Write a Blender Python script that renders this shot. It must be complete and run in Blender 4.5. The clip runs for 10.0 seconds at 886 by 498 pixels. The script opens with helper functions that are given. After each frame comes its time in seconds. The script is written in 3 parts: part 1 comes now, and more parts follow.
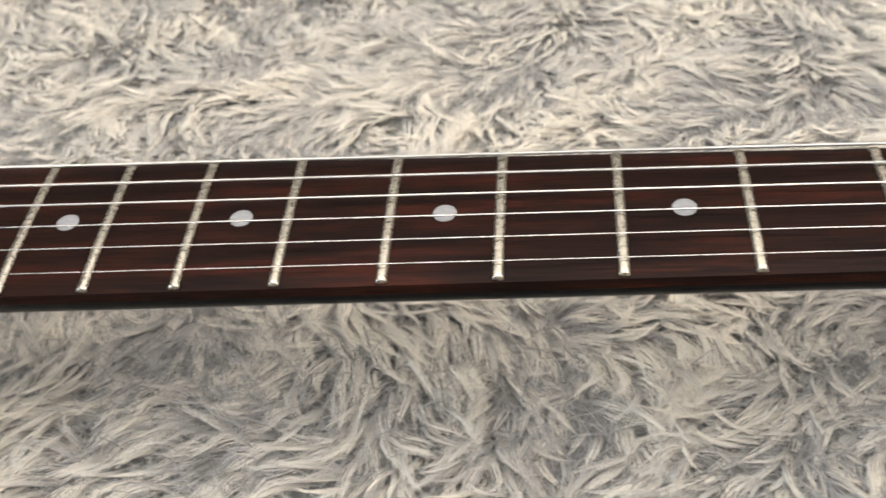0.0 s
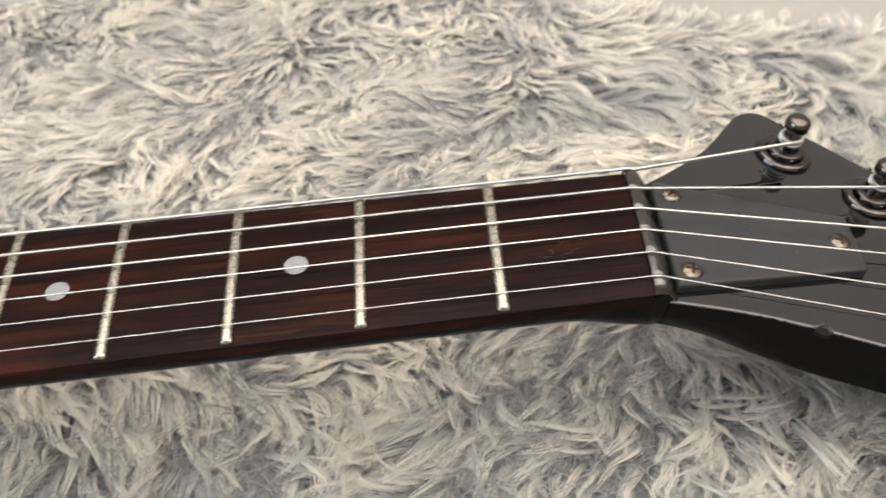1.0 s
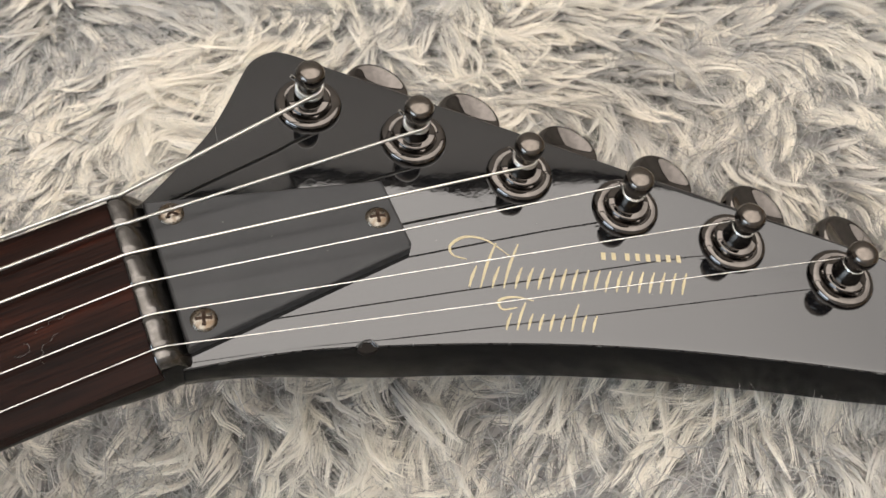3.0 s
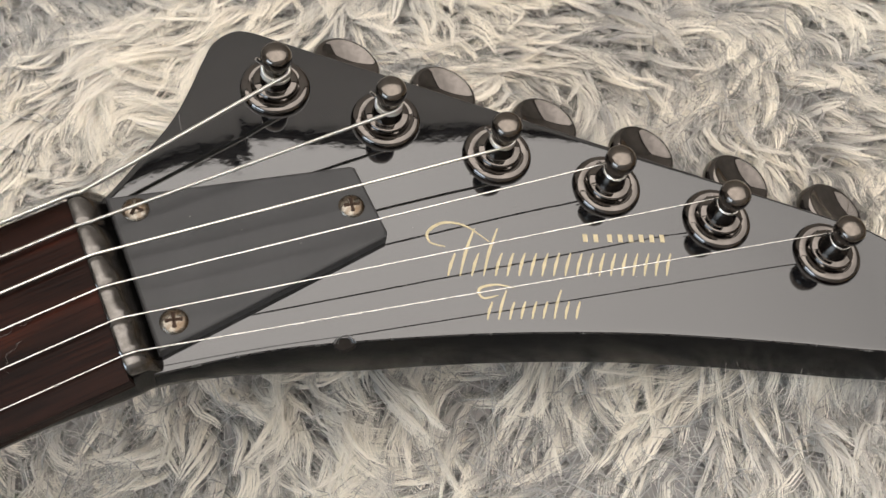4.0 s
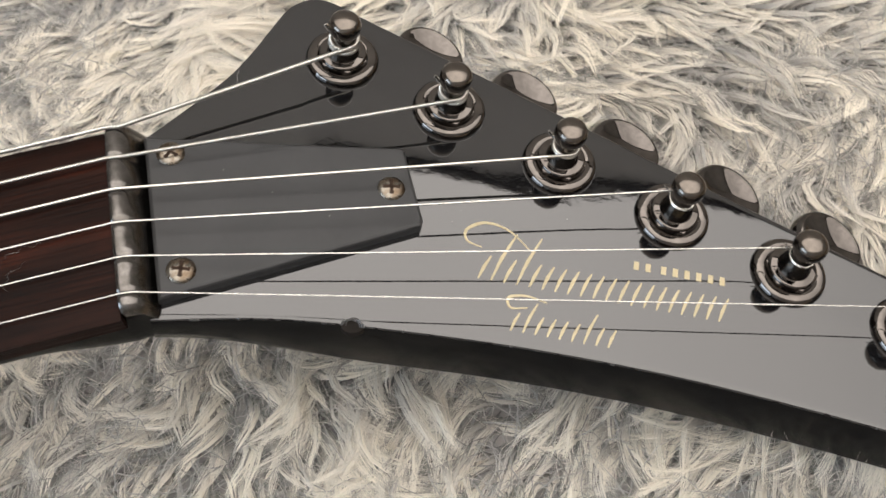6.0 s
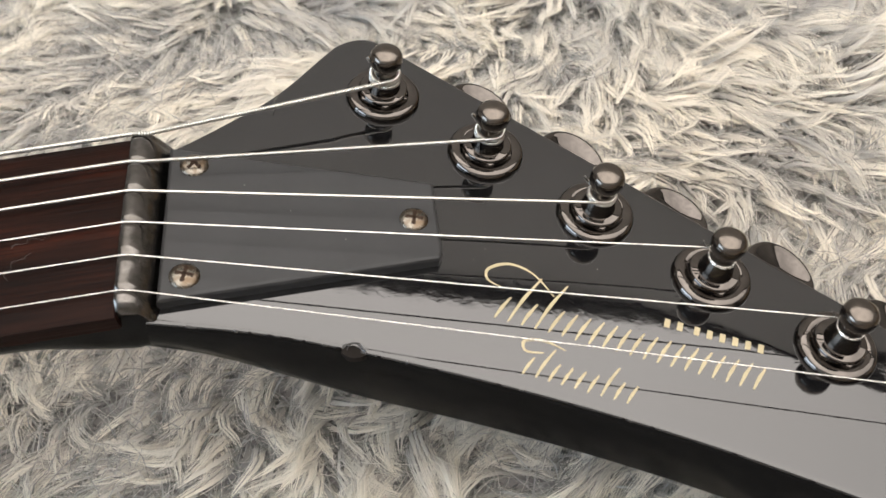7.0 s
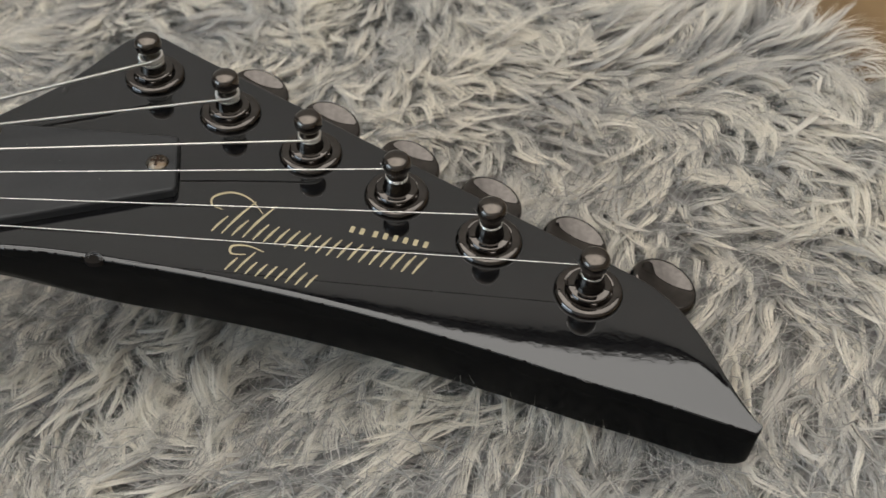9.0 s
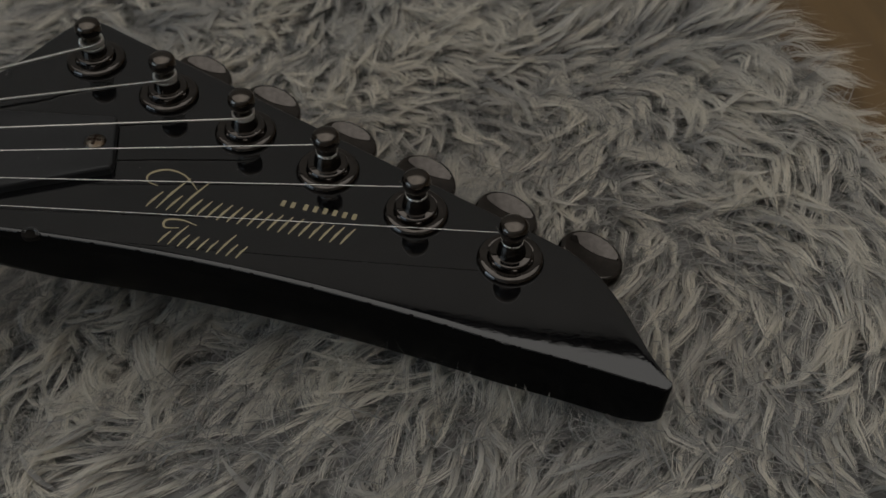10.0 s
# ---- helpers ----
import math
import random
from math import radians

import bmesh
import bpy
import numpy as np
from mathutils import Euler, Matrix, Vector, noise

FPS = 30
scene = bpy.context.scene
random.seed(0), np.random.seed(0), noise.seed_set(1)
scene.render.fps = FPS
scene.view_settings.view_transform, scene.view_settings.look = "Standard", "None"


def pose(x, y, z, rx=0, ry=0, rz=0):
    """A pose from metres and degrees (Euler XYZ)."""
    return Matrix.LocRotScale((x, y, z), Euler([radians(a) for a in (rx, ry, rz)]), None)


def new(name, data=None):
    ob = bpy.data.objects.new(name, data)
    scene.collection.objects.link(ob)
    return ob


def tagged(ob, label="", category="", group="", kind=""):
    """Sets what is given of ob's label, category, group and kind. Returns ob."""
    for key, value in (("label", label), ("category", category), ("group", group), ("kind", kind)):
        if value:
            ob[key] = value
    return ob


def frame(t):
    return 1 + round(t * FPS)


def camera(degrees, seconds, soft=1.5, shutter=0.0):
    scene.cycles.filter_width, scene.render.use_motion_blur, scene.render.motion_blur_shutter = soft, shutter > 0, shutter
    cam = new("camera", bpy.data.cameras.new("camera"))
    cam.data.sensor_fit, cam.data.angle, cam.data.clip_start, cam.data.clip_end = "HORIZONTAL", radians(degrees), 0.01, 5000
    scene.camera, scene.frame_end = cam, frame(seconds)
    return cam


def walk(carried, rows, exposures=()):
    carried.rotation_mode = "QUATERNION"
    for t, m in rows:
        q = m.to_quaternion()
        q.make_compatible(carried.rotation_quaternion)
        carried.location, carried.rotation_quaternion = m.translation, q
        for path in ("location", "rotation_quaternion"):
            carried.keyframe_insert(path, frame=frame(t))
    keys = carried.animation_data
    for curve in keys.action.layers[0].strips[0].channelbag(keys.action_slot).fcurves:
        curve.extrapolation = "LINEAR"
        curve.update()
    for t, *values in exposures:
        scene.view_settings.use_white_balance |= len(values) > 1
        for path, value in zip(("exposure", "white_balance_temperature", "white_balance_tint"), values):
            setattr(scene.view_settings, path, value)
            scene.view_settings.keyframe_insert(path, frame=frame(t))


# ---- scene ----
cam = camera(46.0, 10.0, soft=1.5, shutter=0.2)
# close focus on the guitar leaves the rug behind it a little soft
cam.data.dof.use_dof = True
cam.data.dof.focus_distance = 0.235
cam.data.dof.aperture_fstop = 34.0
# the rug is level; the guitar lies on it, rolled a little about its neck
REST = pose(0, 0, 0.012, 5.7, 0, 0)
ROWS = [
    (0.0, -0.11731, -0.19535, 0.2563, 44.495, 5.595, 3.801),
    (0.5, -0.08248, -0.19279, 0.26091, 43.724, 5.173, -0.169),
    (1.0, -0.04352, -0.18091, 0.26028, 43.321, 5.242, -3.632),
    (1.5, -0.00929, -0.16879, 0.2625, 41.903, 5.374, -8.895),
    (2.0, 0.00925, -0.15152, 0.25693, 37.587, 4.063, -15.937),
    (2.5, 0.02153, -0.12798, 0.25714, 31.812, 3.514, -20.628),
    (3.0, 0.03443, -0.11436, 0.25967, 27.22, 3.519, -22.719),
    (3.2, 0.0355, -0.11036, 0.26355, 25.695, 2.963, -24.184),
    (4.3, 0.04519, -0.09549, 0.25538, 22.0, 3.341, -24.61),
    (4.5, 0.05126, -0.08989, 0.25743, 19.459, 3.689, -24.028),
    (5.0, 0.04729, -0.08989, 0.25329, 19.881, 3.146, -23.376),
    (5.2, 0.04902, -0.08879, 0.25126, 19.824, 3.021, -22.548),
    (6.3, 0.05759, -0.1211, 0.23193, 30.681, 5.658, -9.423),
    (6.5, 0.05844, -0.12282, 0.22831, 31.757, 5.157, -8.411),
    (7.0, 0.06536, -0.1278, 0.21563, 36.463, 6.825, -5.7),
    (7.5, 0.07546, -0.13425, 0.20803, 38.248, 7.698, -5.13),
    (8.0, 0.09817, -0.15483, 0.21068, 39.202, 8.733, -5.5),
    (8.5, 0.11954, -0.17486, 0.22451, 39.51, 9.297, -5.977),
    (9.0, 0.1398, -0.19254, 0.22446, 39.67, 11.465, -6.199),
    (9.5, 0.14756, -0.19997, 0.22446, 38.646, 11.366, -6.891),
    (10.0, 0.15366, -0.20614, 0.22157, 39.942, 11.568, -7.055),
]

FADE = [(0.0, 0.12), (2.0, 0.12), (3.0, -0.02), (5.0, -0.04), (6.5, 0.04), (7.5, 0.16), (8.0, 0.14), (8.4, 0.03), (8.6, -0.12), (9.0, -0.68), (9.5, -1.41), (10.0, -2.38)]
FADE = [(t, stops, 6500 if t < 8.5 else 6300, 10 if t < 8.5 else 7) for t, stops in FADE]
walk(cam, [(t, REST @ pose(*m)) for t, *m in ROWS], exposures=FADE)

# ---- light ----
world = bpy.data.worlds.new("room_air")
scene.world = world
world.use_nodes = True
world.node_tree.nodes["Background"].inputs[0].default_value = (0.75, 0.85, 1.0, 1)
world.node_tree.nodes["Background"].inputs[1].default_value = 0.02
CEILING_GLOW = 6.1
# strength of the added fill window, which is out of sight
FILL_WINDOW_GLOW = 11.0


# ---- materials ----
def material(name):
    m = bpy.data.materials.new(name)
    m.use_nodes = True
    return m, m.node_tree, m.node_tree.nodes["Principled BSDF"]


def add(nt, kind, **inputs):
    n = nt.nodes.new(kind)
    for k, v in inputs.items():
        n.inputs[k.replace("_", " ")].default_value = v
    return n


def ramp(nt, fac, stops):
    r = nt.nodes.new("ShaderNodeValToRGB")
    el = r.color_ramp.elements
    while len(el) < len(stops):
        el.new(0.5)
    for e, (p, c) in zip(el, stops):
        e.position, e.color = p, (*c, 1)
    nt.links.new(fac, r.inputs[0])
    return r.outputs[0]


def coords(nt, scale=(1, 1, 1)):
    tc = nt.nodes.new("ShaderNodeTexCoord")
    mp = nt.nodes.new("ShaderNodeMapping")
    mp.inputs["Scale"].default_value = scale
    nt.links.new(tc.outputs["Object"], mp.inputs[0])
    return mp.outputs[0]


def noise_tex(nt, vec, scale, detail=4, rough=0.55):
    n = add(nt, "ShaderNodeTexNoise", Scale=scale, Detail=detail, Roughness=rough)
    nt.links.new(vec, n.inputs["Vector"])
    return n.outputs["Fac"]


def bump(nt, height, bsdf, strength=0.2, distance=0.0003):
    b = add(nt, "ShaderNodeBump", Strength=strength, Distance=distance)
    nt.links.new(height, b.inputs["Height"])
    nt.links.new(b.outputs[0], bsdf.inputs["Normal"])


def black_paint():
    m, nt, b = material("black_gloss_paint")
    v = coords(nt)
    nt.links.new(ramp(nt, noise_tex(nt, v, 60), [(0.3, (0.0022, 0.0022, 0.0025)), (0.8, (0.0042, 0.0042, 0.0045))]), b.inputs["Base Color"])
    nt.links.new(ramp(nt, noise_tex(nt, v, 220, 6), [(0.35, (0.015,) * 3), (0.75, (0.04,) * 3)]), b.inputs["Roughness"])
    b.inputs["IOR"].default_value = 1.65
    bump(nt, noise_tex(nt, v, 300, 4), b, 0.10, 0.0001)
    return m


def plastic(name, colour, rough, specular=0.5):
    m, nt, b = material(name)
    v = coords(nt)
    nt.links.new(ramp(nt, noise_tex(nt, v, 90), [(0.3, tuple(c * 0.85 for c in colour)), (0.8, tuple(c * 1.15 for c in colour))]), b.inputs["Base Color"])
    nt.links.new(ramp(nt, noise_tex(nt, v, 700, 5), [(0.3, (rough * 0.85,) * 3), (0.75, (rough * 1.2,) * 3)]), b.inputs["Roughness"])
    b.inputs["Specular IOR Level"].default_value = specular
    bump(nt, noise_tex(nt, v, 3000, 3), b, 0.08, 0.0001)
    return m


def metal(name, colour, rough, stain=None):
    m, nt, b = material(name)
    v = coords(nt)
    other = stain or tuple(c * 0.8 for c in colour)
    nt.links.new(ramp(nt, noise_tex(nt, v, 500, 6), [(0.38, colour), (0.62, other)]), b.inputs["Base Color"])
    nt.links.new(ramp(nt, noise_tex(nt, v, 900, 5), [(0.3, (rough * 0.8,) * 3), (0.75, (rough * 1.4,) * 3)]), b.inputs["Roughness"])
    b.inputs["Metallic"].default_value = 1.0
    return m


def rosewood():
    m, nt, b = material("dark_rosewood")
    v = coords(nt, (5, 42, 42))
    broad = ramp(nt, noise_tex(nt, v, 3.2, 7, 0.65), [(0.32, (0.0020, 0.0009, 0.0006)), (0.52, (0.0098, 0.0031, 0.0018)), (0.74, (0.036, 0.0080, 0.0038))])
    pores = noise_tex(nt, coords(nt, (26, 900, 900)), 2.0, 4)
    mix = nt.nodes.new("ShaderNodeMix")
    mix.data_type, mix.blend_type = "RGBA", "MULTIPLY"
    mix.inputs[0].default_value = 0.6
    nt.links.new(broad, mix.inputs[6])
    nt.links.new(ramp(nt, pores, [(0.38, (0.12, 0.10, 0.09)), (0.50, (1, 1, 1))]), mix.inputs[7])
    nt.links.new(mix.outputs[2], b.inputs["Base Color"])
    nt.links.new(ramp(nt, pores, [(0.3, (0.46,) * 3), (0.7, (0.28,) * 3)]), b.inputs["Roughness"])
    b.inputs["Specular IOR Level"].default_value = 0.05
    bump(nt, pores, b, 0.35, 0.0003)
    return m


def pearl():
    m, nt, b = material("pearl_inlay")
    v = coords(nt, (1, 2.5, 1))
    nt.links.new(ramp(nt, noise_tex(nt, v, 420, 4), [(0.3, (0.12, 0.12, 0.123)), (0.7, (0.205, 0.203, 0.20))]), b.inputs["Base Color"])
    b.inputs["Roughness"].default_value = 0.3
    return m


def wound_string():
    m, nt, b = material("wound_nickel_string")
    b.inputs["Metallic"].default_value = 1.0
    b.inputs["Base Color"].default_value = (0.50, 0.485, 0.45, 1)
    b.inputs["Roughness"].default_value = 0.3
    return m


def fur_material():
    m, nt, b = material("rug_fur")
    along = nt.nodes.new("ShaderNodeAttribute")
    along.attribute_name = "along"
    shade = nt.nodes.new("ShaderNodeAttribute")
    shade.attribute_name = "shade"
    # colour runs from grey at the root to cream at the tip
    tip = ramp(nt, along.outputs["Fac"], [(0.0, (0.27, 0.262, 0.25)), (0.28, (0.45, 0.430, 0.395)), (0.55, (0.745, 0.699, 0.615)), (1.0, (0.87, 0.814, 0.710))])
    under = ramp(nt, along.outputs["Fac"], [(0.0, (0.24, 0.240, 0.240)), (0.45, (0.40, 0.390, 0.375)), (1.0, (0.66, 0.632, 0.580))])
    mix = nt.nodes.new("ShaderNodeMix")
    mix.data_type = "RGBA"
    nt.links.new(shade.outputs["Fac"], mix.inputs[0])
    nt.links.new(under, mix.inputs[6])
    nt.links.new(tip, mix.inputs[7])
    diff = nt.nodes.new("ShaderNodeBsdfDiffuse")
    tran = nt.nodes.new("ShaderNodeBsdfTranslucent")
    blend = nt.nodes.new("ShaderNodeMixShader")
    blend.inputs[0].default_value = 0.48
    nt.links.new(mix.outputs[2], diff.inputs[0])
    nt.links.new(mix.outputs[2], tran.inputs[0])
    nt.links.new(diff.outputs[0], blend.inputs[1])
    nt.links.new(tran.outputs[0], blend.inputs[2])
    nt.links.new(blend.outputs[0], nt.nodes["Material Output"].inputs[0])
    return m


def wood_floor():
    m, nt, b = material("brown_floor_boards")
    v = coords(nt, (14, 1.2, 1))
    nt.links.new(ramp(nt, noise_tex(nt, v, 6, 7), [(0.3, (0.092, 0.054, 0.018)), (0.7, (0.145, 0.086, 0.031))]), b.inputs["Base Color"])
    b.inputs["Roughness"].default_value = 0.45
    return m


def plain_wall(name, c):
    m, nt, b = material(name)
    nt.links.new(ramp(nt, noise_tex(nt, coords(nt), 8, 6), [(0.3, tuple(x * 0.92 for x in c)), (0.7, c)]), b.inputs["Base Color"])
    b.inputs["Roughness"].default_value = 0.8
    return m


def added_glow(name, colour, strength, glow_centre=None):
    m = bpy.data.materials.new(name)
    m.use_nodes = True
    nt = m.node_tree
    nt.nodes.clear()
    e = nt.nodes.new("ShaderNodeEmission")
    e.inputs[0].default_value, e.inputs[1].default_value = (*colour, 1), strength
    if glow_centre:
        # uneven ceiling light put into the glow: brightest at one spot, fading outward
        tc = nt.nodes.new("ShaderNodeTexCoord")
        squash = nt.nodes.new("ShaderNodeMapping")
        squash.inputs["Location"].default_value = (-glow_centre[0], -glow_centre[1] * 0.35, 0)
        squash.inputs["Scale"].default_value = (1, 0.35, 0)
        nt.links.new(tc.outputs["Object"], squash.inputs[0])
        gap = nt.nodes.new("ShaderNodeVectorMath")
        gap.operation = "LENGTH"
        nt.links.new(squash.outputs[0], gap.inputs[0])
        reach = nt.nodes.new("ShaderNodeMath")
        reach.operation, reach.inputs[1].default_value = "MULTIPLY", 0.4
        nt.links.new(gap.outputs["Value"], reach.inputs[0])
        level = ramp(nt, reach.outputs[0], [(0.0, (0.90,) * 3), (0.35, (0.88,) * 3), (0.70, (0.72,) * 3), (1.0, (0.54,) * 3)])
        mul = nt.nodes.new("ShaderNodeMath")
        mul.operation = "MULTIPLY"
        nt.links.new(level, mul.inputs[0])
        mul.inputs[1].default_value = strength
        nt.links.new(mul.outputs[0], e.inputs[1])
    nt.links.new(e.outputs[0], nt.nodes.new("ShaderNodeOutputMaterial").inputs[0])
    return m


PAINT = black_paint()
COVER = plastic("matte_black_plastic", (0.019, 0.019, 0.0195), 0.44, 0.24)
BLACK_CHROME = metal("black_chrome", (0.092, 0.083, 0.076), 0.03)
WORN_CHROME = metal("worn_black_chrome", (0.105, 0.092, 0.080), 0.17)
NICKEL = metal("nickel_fret_wire", (0.38, 0.35, 0.29), 0.27)
STEEL = metal("steel_string", (0.58, 0.565, 0.54), 0.22)
WOUND = wound_string()
NUT_METAL = metal("tarnished_nut_metal", (0.115, 0.108, 0.102), 0.20, (0.075, 0.070, 0.064))
SCREW = metal("aged_screw_steel", (0.150, 0.138, 0.118), 0.26, (0.085, 0.062, 0.042))
RUST = plastic("rusty_screw_recess", (0.020, 0.010, 0.005), 0.8, 0.2)
ROSEWOOD = rosewood()
PEARL = pearl()
GOLD = plastic("pale_gold_print", (0.28, 0.234, 0.135), 0.45)
CHIPPED = plastic("chipped_paint_edge", (0.030, 0.029, 0.028), 0.3)
BARE_EDGE = plastic("bare_broken_edge", (0.006, 0.005, 0.005), 0.7, 0.05)
LINT = plastic("lint", (0.15, 0.14, 0.13), 0.8)
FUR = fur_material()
BACKING = plastic("rug_backing", (0.24, 0.23, 0.22), 0.9)
FLOOR = wood_floor()
WALL = plain_wall("wall_paint", (0.36, 0.348, 0.33))
DARK_STRIP = plain_wall("dark_strip_paint", (0.05, 0.047, 0.043))
SATIN = plastic("satin_black_paint", (0.0035, 0.0034, 0.0033), 0.16, 0.045)
DARK_WOOD = plastic("bare_dark_wood", (0.007, 0.0055, 0.0045), 0.8, 0.1)
PALE = plain_wall("pale_mat", (0.23, 0.213, 0.19))


# ---- building helpers ----
def part(name, bm, mat, parent=None, label="", m=None, smooth=30):
    me = bpy.data.meshes.new(name)
    bm.normal_update()
    bm.to_mesh(me)
    bm.free()
    me.materials.append(mat)
    if smooth:
        me.shade_smooth()
        me.set_sharp_from_angle(angle=radians(smooth))
    ob = new(name, me)
    if parent is not None:
        ob.parent = parent
    if m is not None:
        ob.matrix_basis = m
    return tagged(ob, label)


def lathe(profile, n=40):
    bm = bmesh.new()
    rings = []
    for r, z in profile:
        if r < 1e-6:
            rings.append([bm.verts.new((0, 0, z))])
        else:
            rings.append([bm.verts.new((r * math.cos(2 * math.pi * k / n), r * math.sin(2 * math.pi * k / n), z)) for k in range(n)])
    for a, b in zip(rings, rings[1:]):
        for k in range(n):
            j = (k + 1) % n
            if len(a) == 1 and len(b) > 1:
                bm.faces.new((a[0], b[k], b[j]))
            elif len(b) == 1 and len(a) > 1:
                bm.faces.new((a[k], a[j], b[0]))
            elif len(a) > 1:
                bm.faces.new((a[k], a[j], b[j], b[k]))
    bmesh.ops.recalc_face_normals(bm, faces=bm.faces)
    return bm


def tube(points, r, n=8, bm=None, closed=True):
    bm = bm or bmesh.new()
    pts = [Vector(p) for p in points]
    up = Vector((0.13, 0.37, 0.92)).normalized()
    rings = []
    for i, p in enumerate(pts):
        t = (pts[min(i + 1, len(pts) - 1)] - pts[max(i - 1, 0)]).normalized()
        side = t.cross(up).normalized()
        up = side.cross(t).normalized()
        rr = r[i] if isinstance(r, (list, tuple)) else r
        rings.append([bm.verts.new(p + rr * (math.cos(2 * math.pi * k / n) * side + math.sin(2 * math.pi * k / n) * up)) for k in range(n)])
    for a, b in zip(rings, rings[1:]):
        for k in range(n):
            bm.faces.new((a[k], a[(k + 1) % n], b[(k + 1) % n], b[k]))
    if closed:
        bm.faces.new(rings[0][::-1])
        bm.faces.new(rings[-1])
    return bm


def slab(outline, z0, z1, bevel=0.0, segments=3):
    bm = bmesh.new()
    low = [bm.verts.new((x, y, z0)) for x, y in outline]
    top = [bm.verts.new((x, y, z1)) for x, y in outline]
    f_top = bm.faces.new(top)
    f_low = bm.faces.new(low[::-1])
    n = len(outline)
    for k in range(n):
        bm.faces.new((low[k], low[(k + 1) % n], top[(k + 1) % n], top[k]))
    bmesh.ops.recalc_face_normals(bm, faces=bm.faces)
    if bevel:
        edges = [e for e in f_top.edges]
        bmesh.ops.bevel(bm, geom=edges, offset=bevel, segments=segments, profile=0.5, affect="EDGES", clamp_overlap=True)
    return bm


def box(x0, x1, y0, y1, z0, z1, bevel=0.0, segments=2):
    bm = bmesh.new()
    bmesh.ops.create_cube(bm, size=1)
    for v in bm.verts:
        v.co = Vector((x0 + (v.co.x + 0.5) * (x1 - x0), y0 + (v.co.y + 0.5) * (y1 - y0), z0 + (v.co.z + 0.5) * (z1 - z0)))
    if bevel:
        bmesh.ops.bevel(bm, geom=bm.edges[:], offset=bevel, segments=segments, profile=0.5, affect="EDGES")
    return bm


def loft(sections, cap=True):
    bm = bmesh.new()
    rings = [[bm.verts.new(p) for p in s] for s in sections]
    n = len(rings[0])
    for a, b in zip(rings, rings[1:]):
        for k in range(n):
            bm.faces.new((a[k], a[(k + 1) % n], b[(k + 1) % n], b[k]))
    if cap:
        bm.faces.new(rings[0][::-1])
        bm.faces.new(rings[-1])
    bmesh.ops.recalc_face_normals(bm, faces=bm.faces)
    return bm


def smooth_line(pts, per=6, closed=False):
    """Catmull-Rom through the points."""
    P = [Vector(p) for p in pts]
    n = len(P)
    out = []
    for i in range(n if closed else n - 1):
        a, b, c, d = (P[(i + k) % n] if closed else P[min(max(i + k, 0), n - 1)] for k in (-1, 0, 1, 2))
        for j in range(per):
            s = j / per
            out.append(0.5 * (2 * b + (c - a) * s + (2 * a - 5 * b + 4 * c - d) * s * s + (3 * b - a - 3 * c + d) * s**3))
    if not closed:
        out.append(P[-1])
    return out


def lerp(a, b, s):
    return a + (b - a) * s


def ease(a, b, x):
    s = min(max((x - a) / (b - a), 0.0), 1.0)
    return s * s * (3 - 2 * s)


# ---- room ----
def room():
    floor = tagged(part("floor", box(-2.2, 4.6, -2.2, 1.41, -0.05, 0.0), FLOOR, smooth=0), "brown wooden floor boards", "floor", kind="structure")
    for name, b in (("wall_north", (-2.2, 4.6, 1.41, 1.51, 0, 2.4)), ("wall_south", (-2.2, 4.6, -2.3, -2.2, 0, 2.4)),
                    ("wall_west", (-2.3, -2.2, -2.3, 1.51, 0, 2.4)), ("wall_east", (4.6, 4.7, -2.3, 1.51, 0, 2.4))):
        tagged(part(name, box(*b), WALL, smooth=0), "plain dim grey painted wall", "wall", kind="structure")
    tagged(part("ceiling", box(-2.3, 4.7, -2.3, 1.51, 2.4, 2.5), WALL, smooth=0), "plain ceiling", "ceiling", kind="structure")
    # dark strip added so the headstock mirrors a dark band beside the ceiling
    tagged(part("trim", box(-2.2, 4.6, 1.375, 1.409, 2.358, 2.399, 0.004), DARK_STRIP, smooth=0), "dark narrow strip under the ceiling, added for its reflection", "cornice", kind="structure")
    # unseen glowing window, added as cool fill from the west
    window = tagged(new("fill_window_1"), "unseen window added for cool fill, with a white frame", "window", kind="structure")
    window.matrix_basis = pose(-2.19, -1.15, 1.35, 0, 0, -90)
    part("pane", box(-0.9, 0.9, 0.0, 0.01, -0.65, 0.65), added_glow("cool_fill_pane", (0.66, 0.82, 1.0), FILL_WINDOW_GLOW), window, "glowing pane added as cool fill", smooth=0)
    part("fill_window_frame", box(-0.96, 0.96, -0.01, 0.0, -0.71, 0.71), PALE, window, smooth=0)
    # glowing panel added in place of a white ceiling lit from the room
    light = tagged(new("lit_ceiling_stand_in"), "large glowing panel added in place of the lit white ceiling", "ceiling light")
    light.matrix_basis = pose(0.4, 0.1, 2.4)
    part("glow_sheet", box(-1.9, 4.0, -2.24, 1.245, -0.03, -0.012), added_glow("panel_glow", (1.0, 0.938, 0.880), CEILING_GLOW, (0.35, 0.1, 0.0)), light, "glowing sheet standing in for the lit ceiling", smooth=0)
    part("frame", box(-1.92, 4.02, -2.26, 1.265, -0.012, 0.0), PALE, light, smooth=0)
    tagged(part("floor_mat", box(-1.05, 0.235, 0.12, 0.80, 0.0002, 0.0009), PALE, smooth=0), "thin pale grey-beige mat under the rug", "mat")
    return floor


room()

# ---- guitar ----
SCALE = 0.648
TILT = 13.41
LEFT = -0.43
guitar = tagged(new("electric_guitar"), "black electric guitar with rosewood fretboard lying on a shaggy rug", "guitar")
guitar.matrix_basis = REST @ pose(0, 0, 0.070)
HEAD = pose(0, -0.0005, -0.00448, 0, TILT, -0.6)


